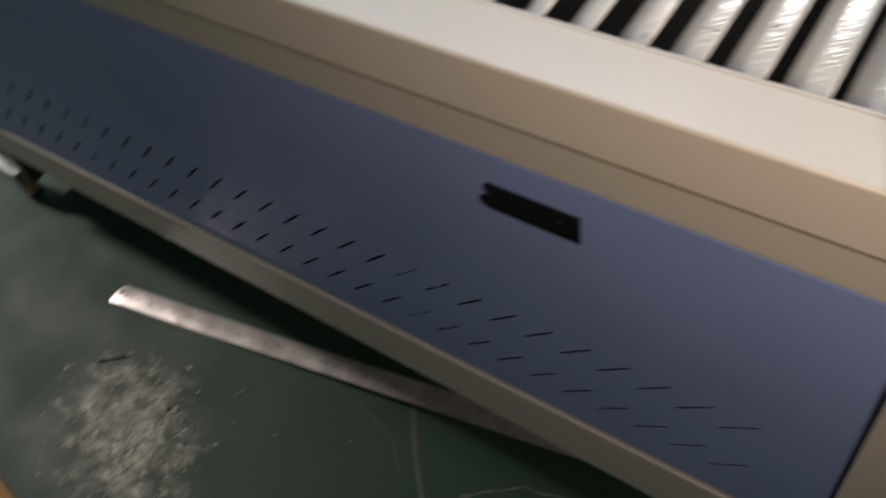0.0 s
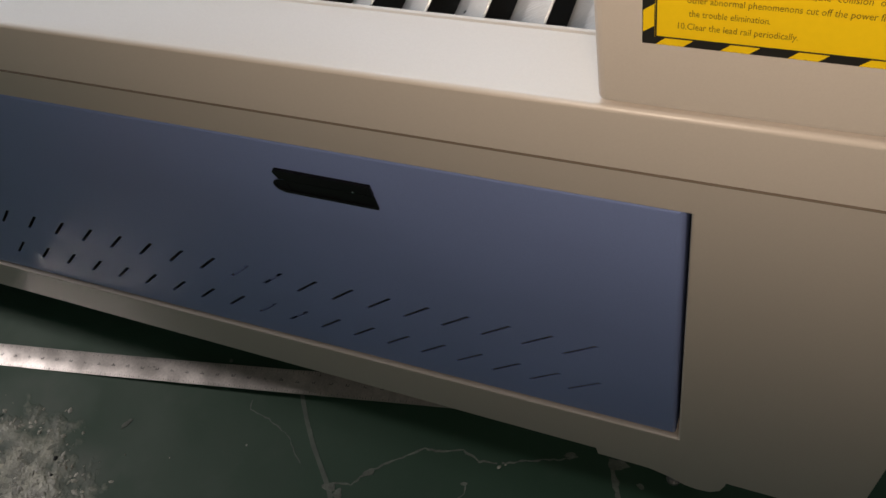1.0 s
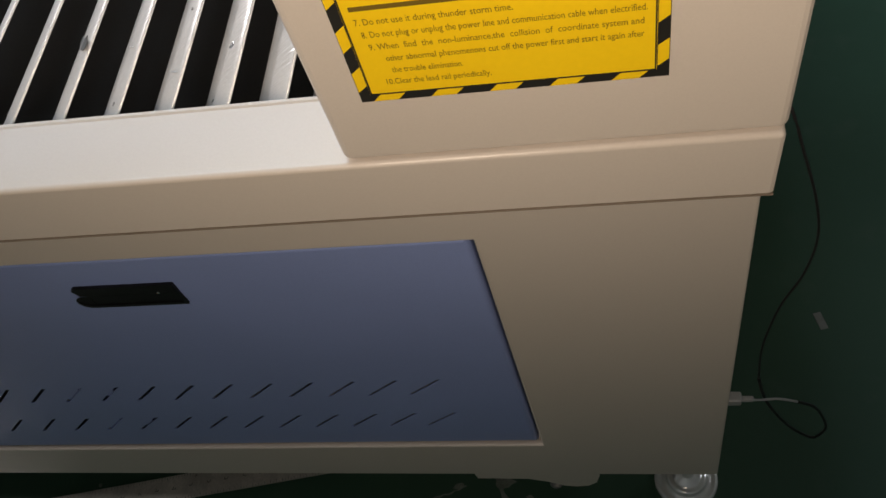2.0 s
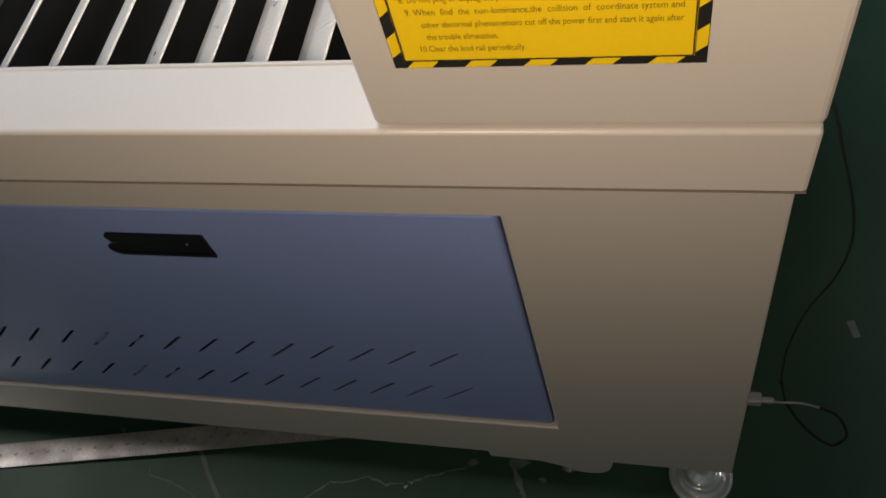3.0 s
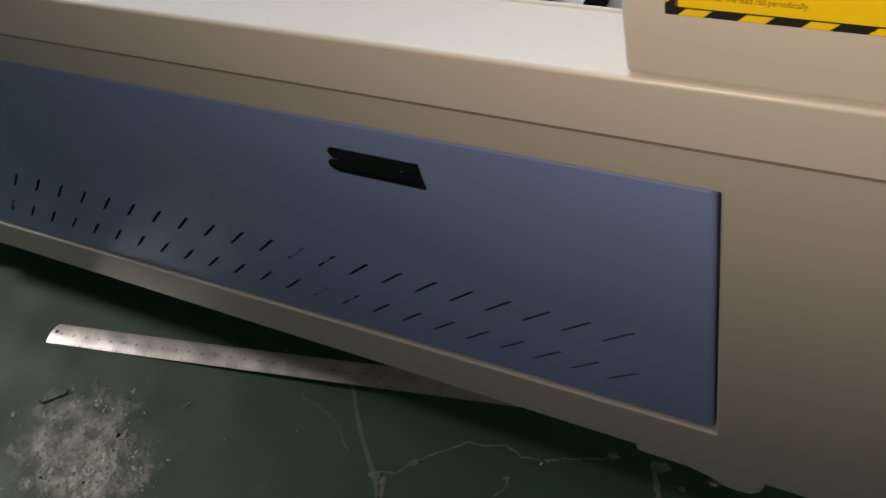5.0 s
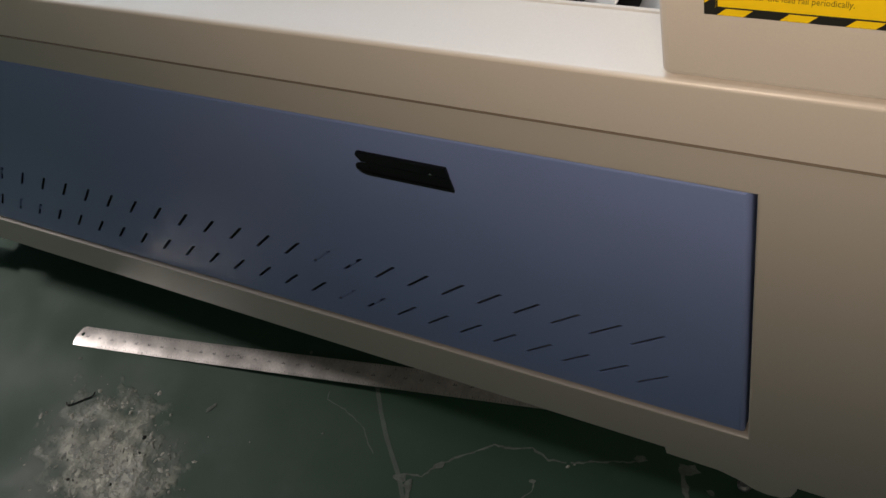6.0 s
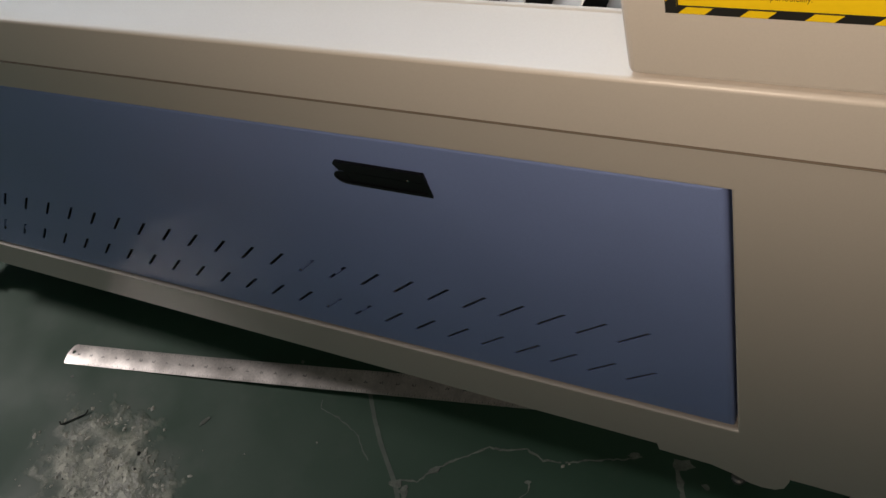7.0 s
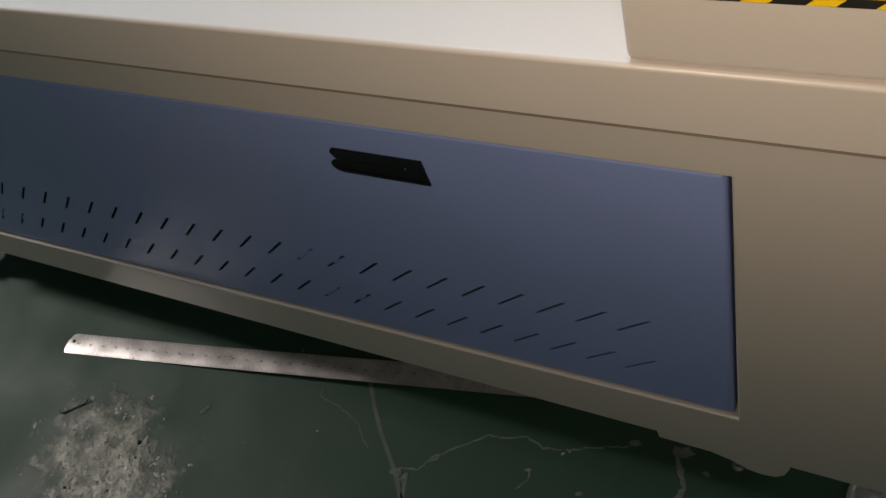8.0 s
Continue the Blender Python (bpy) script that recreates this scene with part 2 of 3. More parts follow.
# ---- the room ----
R = (-6.5, 5.5, -4.5, 6.0, 3.6)
bm = bmesh.new()
box(bm, R[0], R[1], R[2], R[3], -0.2, 0.0)
floor = tagged(part("floor", bm, FLOOR), "dark green painted concrete workshop floor, scuffed and worn", "floor", kind="structure")
for name, b in (("wall_north", (R[0], R[1], R[3], R[3] + 0.2)), ("wall_south", (R[0], R[1], R[2] - 0.2, R[2])),
                ("wall_west", (R[0] - 0.2, R[0], R[2] - 0.2, R[3] + 0.2)), ("wall_east", (R[1], R[1] + 0.2, R[2] - 0.2, R[3] + 0.2))):
    tagged(part(name, box(bmesh.new(), *b, -0.2, R[4]), WALL), "plain grey plastered workshop wall", "wall", kind="structure")
tagged(part("ceiling", box(bmesh.new(), R[0] - 0.2, R[1] + 0.2, R[2] - 0.2, R[3] + 0.2, R[4], R[4] + 0.2), WALL), "plain grey workshop ceiling", "ceiling", kind="structure")

# ---- the laser cutting machine ----
machine = tagged(empty("laser_cutter", -0.74, 0.6, 0), "beige laser cutting machine with a long blue slotted front door", "machine")
inv = machine.matrix_world.inverted()


def mpart(name, bm, mat, parent=None, label=""):
    """A part of the machine, built in world metres."""
    ob = part(name, bm, mat, parent or machine, label)
    if parent is None:
        ob.matrix_parent_inverse = inv
    return ob


LEFT, DEPTH, TOP = -1.68, 1.25, 0.859
FRONT = -0.0032


def right_at(z):
    return 0.195 + (0.81 - z) * 0.027


def bottom_at(x):
    return 0.2300 - (x + 1.3) * 0.0165


def jamb_at(z):
    return -0.003 + (0.77 - z) * 0.019


# body: one folded sheet with the door opening, returns round the opening, sides, back and floor
OPEN = (-1.484, 0.3175, 0.773)
bm = bmesh.new()
outer = [bm.verts.new(p) for p in ((LEFT, FRONT, bottom_at(LEFT)), (right_at(0.2), FRONT, bottom_at(0.2)), (right_at(TOP), FRONT, TOP), (LEFT, FRONT, TOP))]
hole = [(OPEN[0], OPEN[1]), (jamb_at(OPEN[1]), OPEN[1]), (jamb_at(OPEN[2]), OPEN[2]), (OPEN[0], OPEN[2])]
inner = [bm.verts.new((x, FRONT, z)) for x, z in hole]
deep = [bm.verts.new((x, FRONT + 0.030, z)) for x, z in hole]
back = [bm.verts.new((v.co.x, DEPTH, v.co.z)) for v in outer]
for k in range(4):
    n = (k + 1) % 4
    bm.faces.new((outer[k], outer[n], inner[n], inner[k]))
    bm.faces.new((inner[k], inner[n], deep[n], deep[k]))
    if k != 2:
        bm.faces.new((outer[n], outer[k], back[k], back[n]))
bm.faces.new(back)
bmesh.ops.recalc_face_normals(bm, faces=bm.faces)
rim = [e for e in bm.edges if all(v in outer or v in back for v in e.verts) and abs(e.verts[0].co.z - e.verts[1].co.z) > 0.3]
rim += [e for e in bm.edges if all(v in inner for v in e.verts)]
bmesh.ops.bevel(bm, geom=rim, offset=0.0022, segments=2, affect="EDGES", profile=0.5)
mpart("body", bm, BEIGE, label="beige powder-coated sheet steel body")

# front rail and ledge along the bed
LEDGE, LIP, LIP_Y, INNER, END = 0.9119, 0.8556, -0.0350, 0.0236, 0.1928
bm = bmesh.new()
profile = [(FRONT + 0.002, LIP + 0.001), (LIP_Y + 0.002, LIP), (LIP_Y, LIP + 0.002)]
for k in range(11):
    a = math.radians(90 * k / 10)
    profile.append((LIP_Y + 0.0034 * (1 - math.cos(a)), LEDGE - 0.0034 + 0.0034 * math.sin(a)))
profile += [(INNER - 0.0045, LEDGE), (INNER - 0.0030, LEDGE + 0.0008), (INNER - 0.0008, LEDGE + 0.0008), (INNER, LEDGE), (INNER, 0.78), (INNER - 0.0035, 0.78), (INNER - 0.0035, LIP + 0.001)]
ends = [[bm.verts.new((x, y, z)) for y, z in profile] for x in (LEFT - 0.006, END)]
for k in range(len(profile)):
    n = (k + 1) % len(profile)
    bm.faces.new((ends[0][k], ends[0][n], ends[1][n], ends[1][k]))
caps = [bm.faces.new(ends[0][::-1]), bm.faces.new(ends[1])]
edge = [e for f in caps for e in f.edges if max(v.co.y for v in e.verts) < -0.025]
bmesh.ops.recalc_face_normals(bm, faces=bm.faces)
bmesh.ops.bevel(bm, geom=edge, offset=0.003, segments=2, affect="EDGES", profile=0.5)
# added dark strip: paints the shadow line under the rail's lower edge
strip = bmesh.new()
box(strip, LEFT - 0.0055, END - 0.0005, LIP_Y - 0.0002, LIP_Y + 0.010, LIP - 0.0008, LIP + 0.0003, 0.0003)
rail = mpart("front_rail", bm, BEIGE, label="pale beige steel front rail with a rounded top edge")
for p in rail.data.polygons:
    p.use_smooth = abs(p.normal.x) < 0.5 and -0.995 < p.normal.y < -0.05 and p.normal.z > 0.05

part("seam_shade_strip", strip, SEAM_SHADE, rail, "thin dark strip for the shaded seam along the lower edge").matrix_parent_inverse = Matrix()

# side rails and back rail that close the bed
CAB = -0.0568
for name, b in (("side_rail", (LEFT - 0.006, LEFT + 0.1, INNER + 0.0002, DEPTH)), ("back_rail", (LEFT + 0.1, 0.19, 1.0, DEPTH)), ("side_rail", (CAB, END, INNER + 0.0002, 1.0))):
    mpart(name, box(bmesh.new(), *b, 0.78, LEDGE - 0.002, 0.003), BEIGE)

# control cabinet beside the bed
mpart("control_cabinet", box(bmesh.new(), CAB, END + 0.001, -0.0318, 0.9, LEDGE + 0.0005, 1.19, 0.005, 3), BEIGE, label="tall beige control cabinet")

# black tray under the slats
bm = bmesh.new()
box(bm, LEFT + 0.1, CAB - 0.0005, INNER + 0.0005, 1.0, 0.77, 0.78)
mpart("tray", bm, INSIDE, label="black waste tray under the slats")
bm = bmesh.new()
box(bm, LEFT + 0.1, CAB - 0.0005, INNER + 0.0005, INNER + 0.0025, 0.78, 0.897)
box(bm, LEFT + 0.1, CAB - 0.0005, 0.995, 0.999, 0.78, 0.897)
box(bm, CAB - 0.0020, CAB - 0.0005, INNER + 0.0025, 0.995, 0.78, 0.897)
mpart("tray_wall", bm, INSIDE)

# ---- blue front door ----
DB, DT, DL, DY, ER = 0.3215, 0.7705, -1.480, 0.0006, 0.0060


def door_right(z):
    return jamb_at(z) - 0.0042


def sheet(bm, xa, xb, za, zb):
    """A flat piece of the door between two lines xa(z), xb(z) and two heights."""
    bm.faces.new([bm.verts.new(p) for p in ((xa(za), DY, za), (xb(za), DY, za), (xb(zb), DY, zb), (xa(zb), DY, zb))])


SLOTS, PITCH, TIP, LEAN, HALF = 30, 0.0449, -0.081, 0.0385, 0.0025
ROWS = ((0.3795, 0.4180), (0.4715, 0.5100))
GRIP = (-0.364, -0.267, 0.6940, 0.7290)
HOLE = GRIP[0] + 0.0075
bm = bmesh.new()
lo = lambda z: DL + ER
hi = lambda z: door_right(z) - ER
z = DB + ER
for z0, z1 in ROWS:
    sheet(bm, lo, hi, z, z0)
    line = [lambda q, c=TIP - PITCH * n, z1=z1: c + (q - z1) * LEAN / 0.0385 for n in range(SLOTS)]
    sheet(bm, lambda q: line[0](q) + HALF, hi, z0, z1)
    for a, b in zip(line, line[1:]):
        sheet(bm, lambda q: b(q) + HALF, lambda q: a(q) - HALF, z0, z1)
    sheet(bm, lo, lambda q: line[-1](q) - HALF, z0, z1)
    z = z1
sheet(bm, lo, hi, z, GRIP[2])
sheet(bm, lo, lambda q: HOLE, GRIP[2], GRIP[3])
sheet(bm, lambda q: GRIP[1], hi, GRIP[2], GRIP[3])
sheet(bm, lo, hi, GRIP[3], DT - ER)
bmesh.ops.recalc_face_normals(bm, faces=bm.faces)
for f in bm.faces:
    if f.normal.y > 0:
        f.normal_flip()
bmesh.ops.solidify(bm, geom=bm.faces[:], thickness=0.0015)
# rounded edge and return flange
loops = []
for k in range(6):
    a = math.radians(90 * k / 5)
    inset, y = ER * (1 - math.sin(a)), DY + ER * (1 - math.cos(a))
    loops.append([(DL + inset, y, DB + inset), (door_right(DB) - inset, y, DB + inset), (door_right(DT) - inset, y, DT - inset), (DL + inset, y, DT - inset)])
loops.append([(x, DY + 0.022, z) for x, y, z in loops[-1]])
rings = [[bm.verts.new(p) for p in ring] for ring in loops]
for p, q in zip(rings, rings[1:]):
    for k in range(4):
        bm.faces.new((p[k], p[(k + 1) % 4], q[(k + 1) % 4], q[k]))
me = bpy.data.meshes.new("door")
bm.to_mesh(me)
bm.free()
me.materials.append(BLUE)
door = new("door", me)
door.parent, door.matrix_parent_inverse = machine, inv
door["label"] = "blue-grey steel door with two rows of slanted slots"
# stiffeners on the back of the door
for dx in (0.0, -0.628):
    bm = bmesh.new()
    box(bm, dx - 0.4670, dx - 0.4530, DY + 0.0022, DY + 0.0036, DB + 0.01, DT - 0.06)
    box(bm, dx - 0.5210, dx - 0.4940, DY + 0.0022, DY + 0.0036, DB + 0.01, DT - 0.06)
    box(bm, dx - 0.4680, dx - 0.4665, DY + 0.0036, DY + 0.0250, DB + 0.01, DT - 0.06)
    box(bm, dx - 0.4945, dx - 0.4930, DY + 0.0036, DY + 0.0250, DB + 0.01, DT - 0.06)
    box(bm, dx - 0.4945, dx - 0.4665, DY + 0.0250, DY + 0.0265, DB + 0.01, DT - 0.06)
    part("stiffener", bm, BLUE, door)

# black pull in the door
bm = bmesh.new()
box(bm, HOLE, GRIP[1], DY + 0.018, DY + 0.020, GRIP[2], GRIP[3])
for b in ((HOLE, HOLE + 0.002, GRIP[2], GRIP[3]), (GRIP[1] - 0.002, GRIP[1], GRIP[2], GRIP[3]), (HOLE, GRIP[1], GRIP[2], GRIP[2] + 0.002)):
    box(bm, b[0], b[1], DY - 0.0012, DY + 0.018, b[2], b[3])
flap = [(GRIP[1] + 0.0005, 0.7155), (GRIP[1] + 0.0005, GRIP[3])]
flap += [(GRIP[0] + 0.0060 - 0.0050 * math.sin(math.radians(a)), 0.7240 + 0.0050 * math.cos(math.radians(a))) for a in range(0, 91, 15)]
flap += [(GRIP[0] + 0.0042, 0.7155)]
plate(bm, flap, "y", DY - 0.0030, DY + 0.018, 0.0006)
outline = [(GRIP[1] + 0.0005, 0.6930), (GRIP[1] + 0.0005, 0.7135)]
outline += [(GRIP[0] + 0.0060 - 0.0120 * math.sin(math.radians(a)), 0.70325 + 0.01025 * math.cos(math.radians(a))) for a in range(0, 181, 20)]
ring = [(GRIP[1] + 0.0005 - (GRIP[1] + 0.0005 - x) * 0.94 - 0.004, 0.70325 + (zz - 0.70325) * 0.62) for x, zz in outline]
va = [bm.verts.new((x, DY - 0.0018, zz)) for x, zz in outline]
vb = [bm.verts.new((x, DY - 0.0018, zz)) for x, zz in ring]
vc = [bm.verts.new((x, DY - 0.0006, zz)) for x, zz in ring]
for k in range(len(outline)):
    n = (k + 1) % len(outline)
    bm.faces.new((va[k], va[n], vb[n], vb[k]))
    bm.faces.new((vb[k], vb[n], vc[n], vc[k]))
bm.faces.new(vc)
grip = part("pull_handle", bm, BLACK, door, "recessed black plastic pull handle")
bm = bmesh.new()
bmesh.ops.create_uvsphere(bm, u_segments=10, v_segments=6, radius=0.0016)
bmesh.ops.translate(bm, verts=bm.verts, vec=(-0.285, DY - 0.0022, 0.7165))
part("screw", bm, CHROME, door, "small bright screw head")

# foot bracket under the body, its bolt and the round feet
bm = bmesh.new()
plate(bm, [(-0.094, 0.212), (-0.092, 0.187), (-0.026, 0.184), (0.0, 0.171), (0.020, 0.154), (0.036, 0.150), (0.052, 0.154), (0.062, 0.168), (0.067, 0.196), (0.067, 0.212)], "y", FRONT + 0.001, FRONT + 0.005)
mpart("foot_bracket", bm, BEIGE)
bm = bmesh.new()
lathe(bm, [(0.006, 0.0), (0.010, 0.001), (0.010, 0.008), (0.006, 0.010), (0.0055, 0.12)], (0.003, 0.026, 0.075), 16)
mpart("bolt", bm, DULL, label="short chrome levelling bolt")


def foot(x, y):
    bm = bmesh.new()
    lathe(bm, [(0.044, 0.0), (0.0455, 0.004), (0.044, 0.010), (0.040, 0.012), (0.037, 0.009), (0.031, 0.010), (0.029, 0.022), (0.0265, 0.026), (0.022, 0.024),
               (0.018, 0.026), (0.016, 0.034), (0.011, 0.036), (0.009, 0.040), (0.009, 0.215)], (x, y, 0.0), 48)
    return smooth(mpart("foot", bm, POLISHED, label="chrome round levelling foot with stepped rings"))


foot(0.187, 0.052)

# added beam under the far end that keeps lamp light out from underneath
mpart("light_block_beam", box(bmesh.new(), -1.655, -1.590, 0.020, 1.20, 0.072, 0.2275, 0.003), DULL)

# caster under the far corner: amber wheel, bright fork and brake lever
bm = bmesh.new()
lathe(bm, [(0.006, -0.016), (0.030, -0.016), (0.034, -0.012), (0.034, 0.012), (0.030, 0.016), (0.006, 0.016)], (0, 0, 0), 28)
bmesh.ops.rotate(bm, verts=bm.verts, matrix=Matrix.Rotation(radians(90), 3, "X"))
bmesh.ops.translate(bm, verts=bm.verts, vec=(-1.665, 0.030, 0.0345))
caster = mpart("caster", bm, AMBER, label="amber rubber caster wheel in a bright steel fork")
bm = bmesh.new()
for y0 in (0.0085, 0.0485):
    box(bm, -1.682, -1.640, y0, y0 + 0.003, 0.030, 0.092, 0.001)
box(bm, -1.690, -1.620, 0.0085, 0.0515, 0.090, 0.096, 0.001)
box(bm, -1.640, -1.628, 0.022, 0.038, 0.096, 0.235, 0.001)
part("fork", bm, ZINC, caster, "bright steel fork")
bm = bmesh.new()
plate(bm, [(-1.750, 0.020), (-1.690, 0.012), (-1.682, 0.048), (-1.740, 0.046)], "z", 0.074, 0.078, 0.001)
part("brake_lever", bm, ZINC, caster, "bright brake lever")

# ---- slats of the bed ----
slat = empty("bed_slat")
bm = bmesh.new()
# cross-section leaning from its top edge down to its foot
prof = [(0.0004, 0.9012), (-0.0006, 0.9022), (-0.0020, 0.9017)]
for k in range(1, 9):
    u = k / 8
    prof.append((-0.0020 - 0.0345 * u - 0.66 * 0.0026 * math.sin(math.pi * u), 0.9017 - 0.0302 * u + 0.75 * 0.0026 * math.sin(math.pi * u)))
prof += [(-0.0365, 0.8694), (-0.0355, 0.8691)]
ends = [[bm.verts.new((x, y, z)) for x, z in prof] for y in (0.028, 0.992)]
for k in range(len(prof)):
    n = (k + 1) % len(prof)
    bm.faces.new((ends[0][k], ends[0][n], ends[1][n], ends[1][k]))
bm.faces.new(ends[0][::-1])
bm.faces.new(ends[1])
slat_blade = part("blade", bm, ALU, slat)
for p in slat_blade.data.polygons:
    p.use_smooth = p.normal.z > 0.6
tagged(slat, "bright leaning aluminium slat of the cutting bed", "slat", "slats of the cutting bed")
SLAT, STEP = -0.0668, 0.0408
slat.matrix_world = pose(SLAT, 0, 0)
for n in range(1, 35):
    copy_thing(slat, pose(SLAT - STEP * n + random.uniform(-0.0006, 0.0006), 0, random.uniform(-0.0008, 0.0008)))

# scorched spots and bright scratches on a few slats
def slat_mark(name, n, y, down, outline, mat, label):
    """A thin flake lying on the upper face of slat n, y metres in, down metres from its top edge."""
    bm = bmesh.new()
    plate(bm, outline, "z", 0.0002, 0.0007)
    ob = tagged(part(name, bm, mat), label, "mark")
    ob.matrix_world = pose(SLAT - STEP * n - 0.752 * down - 0.0015, y - 0.014, 0.9014 - 0.659 * down + 0.0033, 0, -41.2, 0)
    return ob


slat_mark("scorch_mark", 5, 0.1227, 0.0073, [(-0.0301, 0.0196), (-0.0172, 0.0054), (0.0022, -0.0099), (0.0108, -0.0126), (0.0067, -0.0049), (-0.0025, 0.0054), (-0.0058, 0.0120), (-0.0116, 0.0138), (-0.0219, 0.0207), (-0.0318, 0.0321), (-0.0322, 0.0276), (-0.0349, 0.0266)], SCORCH, "dark grey scorched spot on a bed slat")
for n, y, w in ((6, 0.150, 0.016), (4, 0.115, 0.018), (3, 0.085, 0.022)):
    slat_mark("joint_line", n, y, 0.010, [(-w / 2, 0.73 * w / 2 - 0.0005), (w / 2, -0.73 * w / 2 - 0.0005), (w / 2, -0.73 * w / 2 + 0.0005), (-w / 2, 0.73 * w / 2 + 0.0005)], JOINT, "fine dark joint across a bed slat")

# small burnt specks and a bit of bright foil
for n, y, down, r in ((4, 0.058, 0.006, 0.0016), (2, 0.064, 0.025, 0.0014), (6, 0.074, 0.030, 0.0016), (3, 0.150, 0.012, 0.0014)):
    outline = [(r * random.uniform(0.7, 1.3) * math.cos(a), r * random.uniform(0.7, 1.3) * math.sin(a)) for a in (0, 1.1, 2.1, 3.2, 4.2, 5.3)]
    slat_mark("burnt_speck", n, y, down, outline, SCORCH, "tiny dark burnt speck on a bed slat")
bm = bmesh.new()
grid = [[bm.verts.new((0.0012 * i + random.uniform(-0.0004, 0.0004), 0.0012 * j + random.uniform(-0.0004, 0.0004), random.uniform(0.0003, 0.0014))) for j in range(5)] for i in range(6)]
for i in range(5):
    for j in range(4):
        bm.faces.new((grid[i][j], grid[i + 1][j], grid[i + 1][j + 1], grid[i][j + 1]))
bmesh.ops.solidify(bm, geom=bm.faces[:], thickness=0.0003)
foil = tagged(part("foil_scrap", bm, CHROME), "small crumpled scrap of bright foil on a bed slat", "foil")
foil.matrix_world = pose(SLAT - STEP * 2 - 0.014, 0.092, 0.8922, 0, -38.1, 20)

# ---- warning label on the cabinet ----
LX0, LX1, LZ0, LZ1, LY = -0.0315, 0.1294, 0.9634, 1.0890, -0.0318
sign = tagged(empty("warning_label", (LX0 + LX1) / 2, LY, LZ0), "yellow safety notice with a black hazard-striped border", "label")
sinv = sign.matrix_world.inverted()


def spart(name, bm, mat, label=""):
    ob = part(name, bm, mat, sign, label)
    ob.matrix_parent_inverse = sinv
    return ob


spart("backing", box(bmesh.new(), LX0, LX1, LY - 0.0004, LY + 0.001, LZ0, LZ1), INK)
spart("field", box(bmesh.new(), LX0 + 0.0062, LX1 - 0.0062, LY - 0.0007, LY - 0.0003, LZ0 + 0.0052, LZ1 - 0.0062), YELLOW)
bm = bmesh.new()
for b in ((LX0 + 0.0068, LX1 - 0.0068, LZ0 + 0.0054, LZ0 + 0.0062), (LX0 + 0.0068, LX1 - 0.0068, LZ1 - 0.0072, LZ1 - 0.0064),
          (LX0 + 0.0064, LX0 + 0.0072, LZ0 + 0.0054, LZ1 - 0.0064), (LX1 - 0.0072, LX1 - 0.0064, LZ0 + 0.0054, LZ1 - 0.0064)):
    box(bm, b[0], b[1], LY - 0.0010, LY - 0.0006, b[2], b[3])
spart("inner_line", bm, INK)
for z0, z1 in ((LZ0 + 0.0004, LZ0 + 0.0050), (LZ1 - 0.0060, LZ1 - 0.0004)):
    for n in range(5):
        x = LX0 + 0.0070 + n * 0.0314
        bm = bmesh.new()
        plate(bm, [(x, z0), (x + 0.0135, z0), (x + 0.0180, z1), (x + 0.0045, z1)], "y", LY - 0.0007, LY - 0.0003)
        spart("stripe", bm, YELLOW)
for x0, x1 in ((LX0 + 0.0004, LX0 + 0.0058), (LX1 - 0.0058, LX1 - 0.0004)):
    for n in range(4):
        zz = LZ0 + 0.0080 + n * 0.0290
        bm = bmesh.new()
        plate(bm, [(x0, zz), (x1, zz + 0.0045), (x1, zz + 0.0185), (x0, zz + 0.0140)], "y", LY - 0.0007, LY - 0.0003)
        spart("stripe", bm, YELLOW)


def words(text, x, z, width, height=0.0044):
    """Flat lettering on the label, drawn to a width."""
    cu = bpy.data.curves.new("words", "FONT")
    cu.body, cu.size, cu.resolution_u, cu.offset = text, height * 1.35, 2, 0.0
    tmp = bpy.data.objects.new("words", cu)
    scene.collection.objects.link(tmp)
    bpy.context.view_layer.update()
    me = bpy.data.meshes.new_from_object(tmp)
    bpy.data.objects.remove(tmp)
    xs = [v.co.x for v in me.vertices]
    s = width / (max(xs) - min(xs))
    for v in me.vertices:
        v.co = (x + (v.co.x - min(xs)) * s, LY - 0.0011, z + v.co.y)
    me.materials.clear()
    me.materials.append(PRINT)
    ob = new("lettering", me)
    ob.parent, ob.matrix_parent_inverse = sign, sinv


for text, n, x, width in (("10.Clear the lead rail periodically.", 0, -0.0141, 0.0550), ("the trouble elimination.", 1, -0.0093, 0.0370),
                          ("other abnormal phenomenons cut off the power first and start it again after", 2, -0.0104, 0.1275),
                          ("9. When  find  the  non-luminance,the  collision  of  coordinate system and", 3, -0.0170, 0.1340),
                          ("8. Do not plug or unplug the power line and communication cable when electrified.", 4, -0.0185, 0.1370),
                          ("7. Do not use it during thunder storm time.", 5, -0.0200, 0.0770)):
    words(text, x, 0.9762 + 0.0084 * n, width)
for n, w in ((6, 0.131), (7, 0.143), (8, 0.105), (9, 0.139)):
    spart("text_bar", box(bmesh.new(), -0.0205, -0.0205 + w, LY - 0.0010, LY - 0.0006, 0.9768 + 0.0084 * n, 0.9795 + 0.0084 * n), PRINT)

# ---- air fitting and hose at the side ----
fitting = tagged(empty("air_hose", 0.21, 0.006, 0.445), "cloudy plastic fitting and black hose looping beside the machine", "hose")
finv = fitting.matrix_world.inverted()
bm = bmesh.new()
box(bm, 0.2045, 0.2195, 0.001, 0.013, 0.422, 0.434, 0.002)
box(bm, 0.2190, 0.2320, 0.004, 0.010, 0.4235, 0.4295, 0.002)
part("fitting", bm, CLEAR, fitting, "cloudy square plastic fitting").matrix_parent_inverse = finv
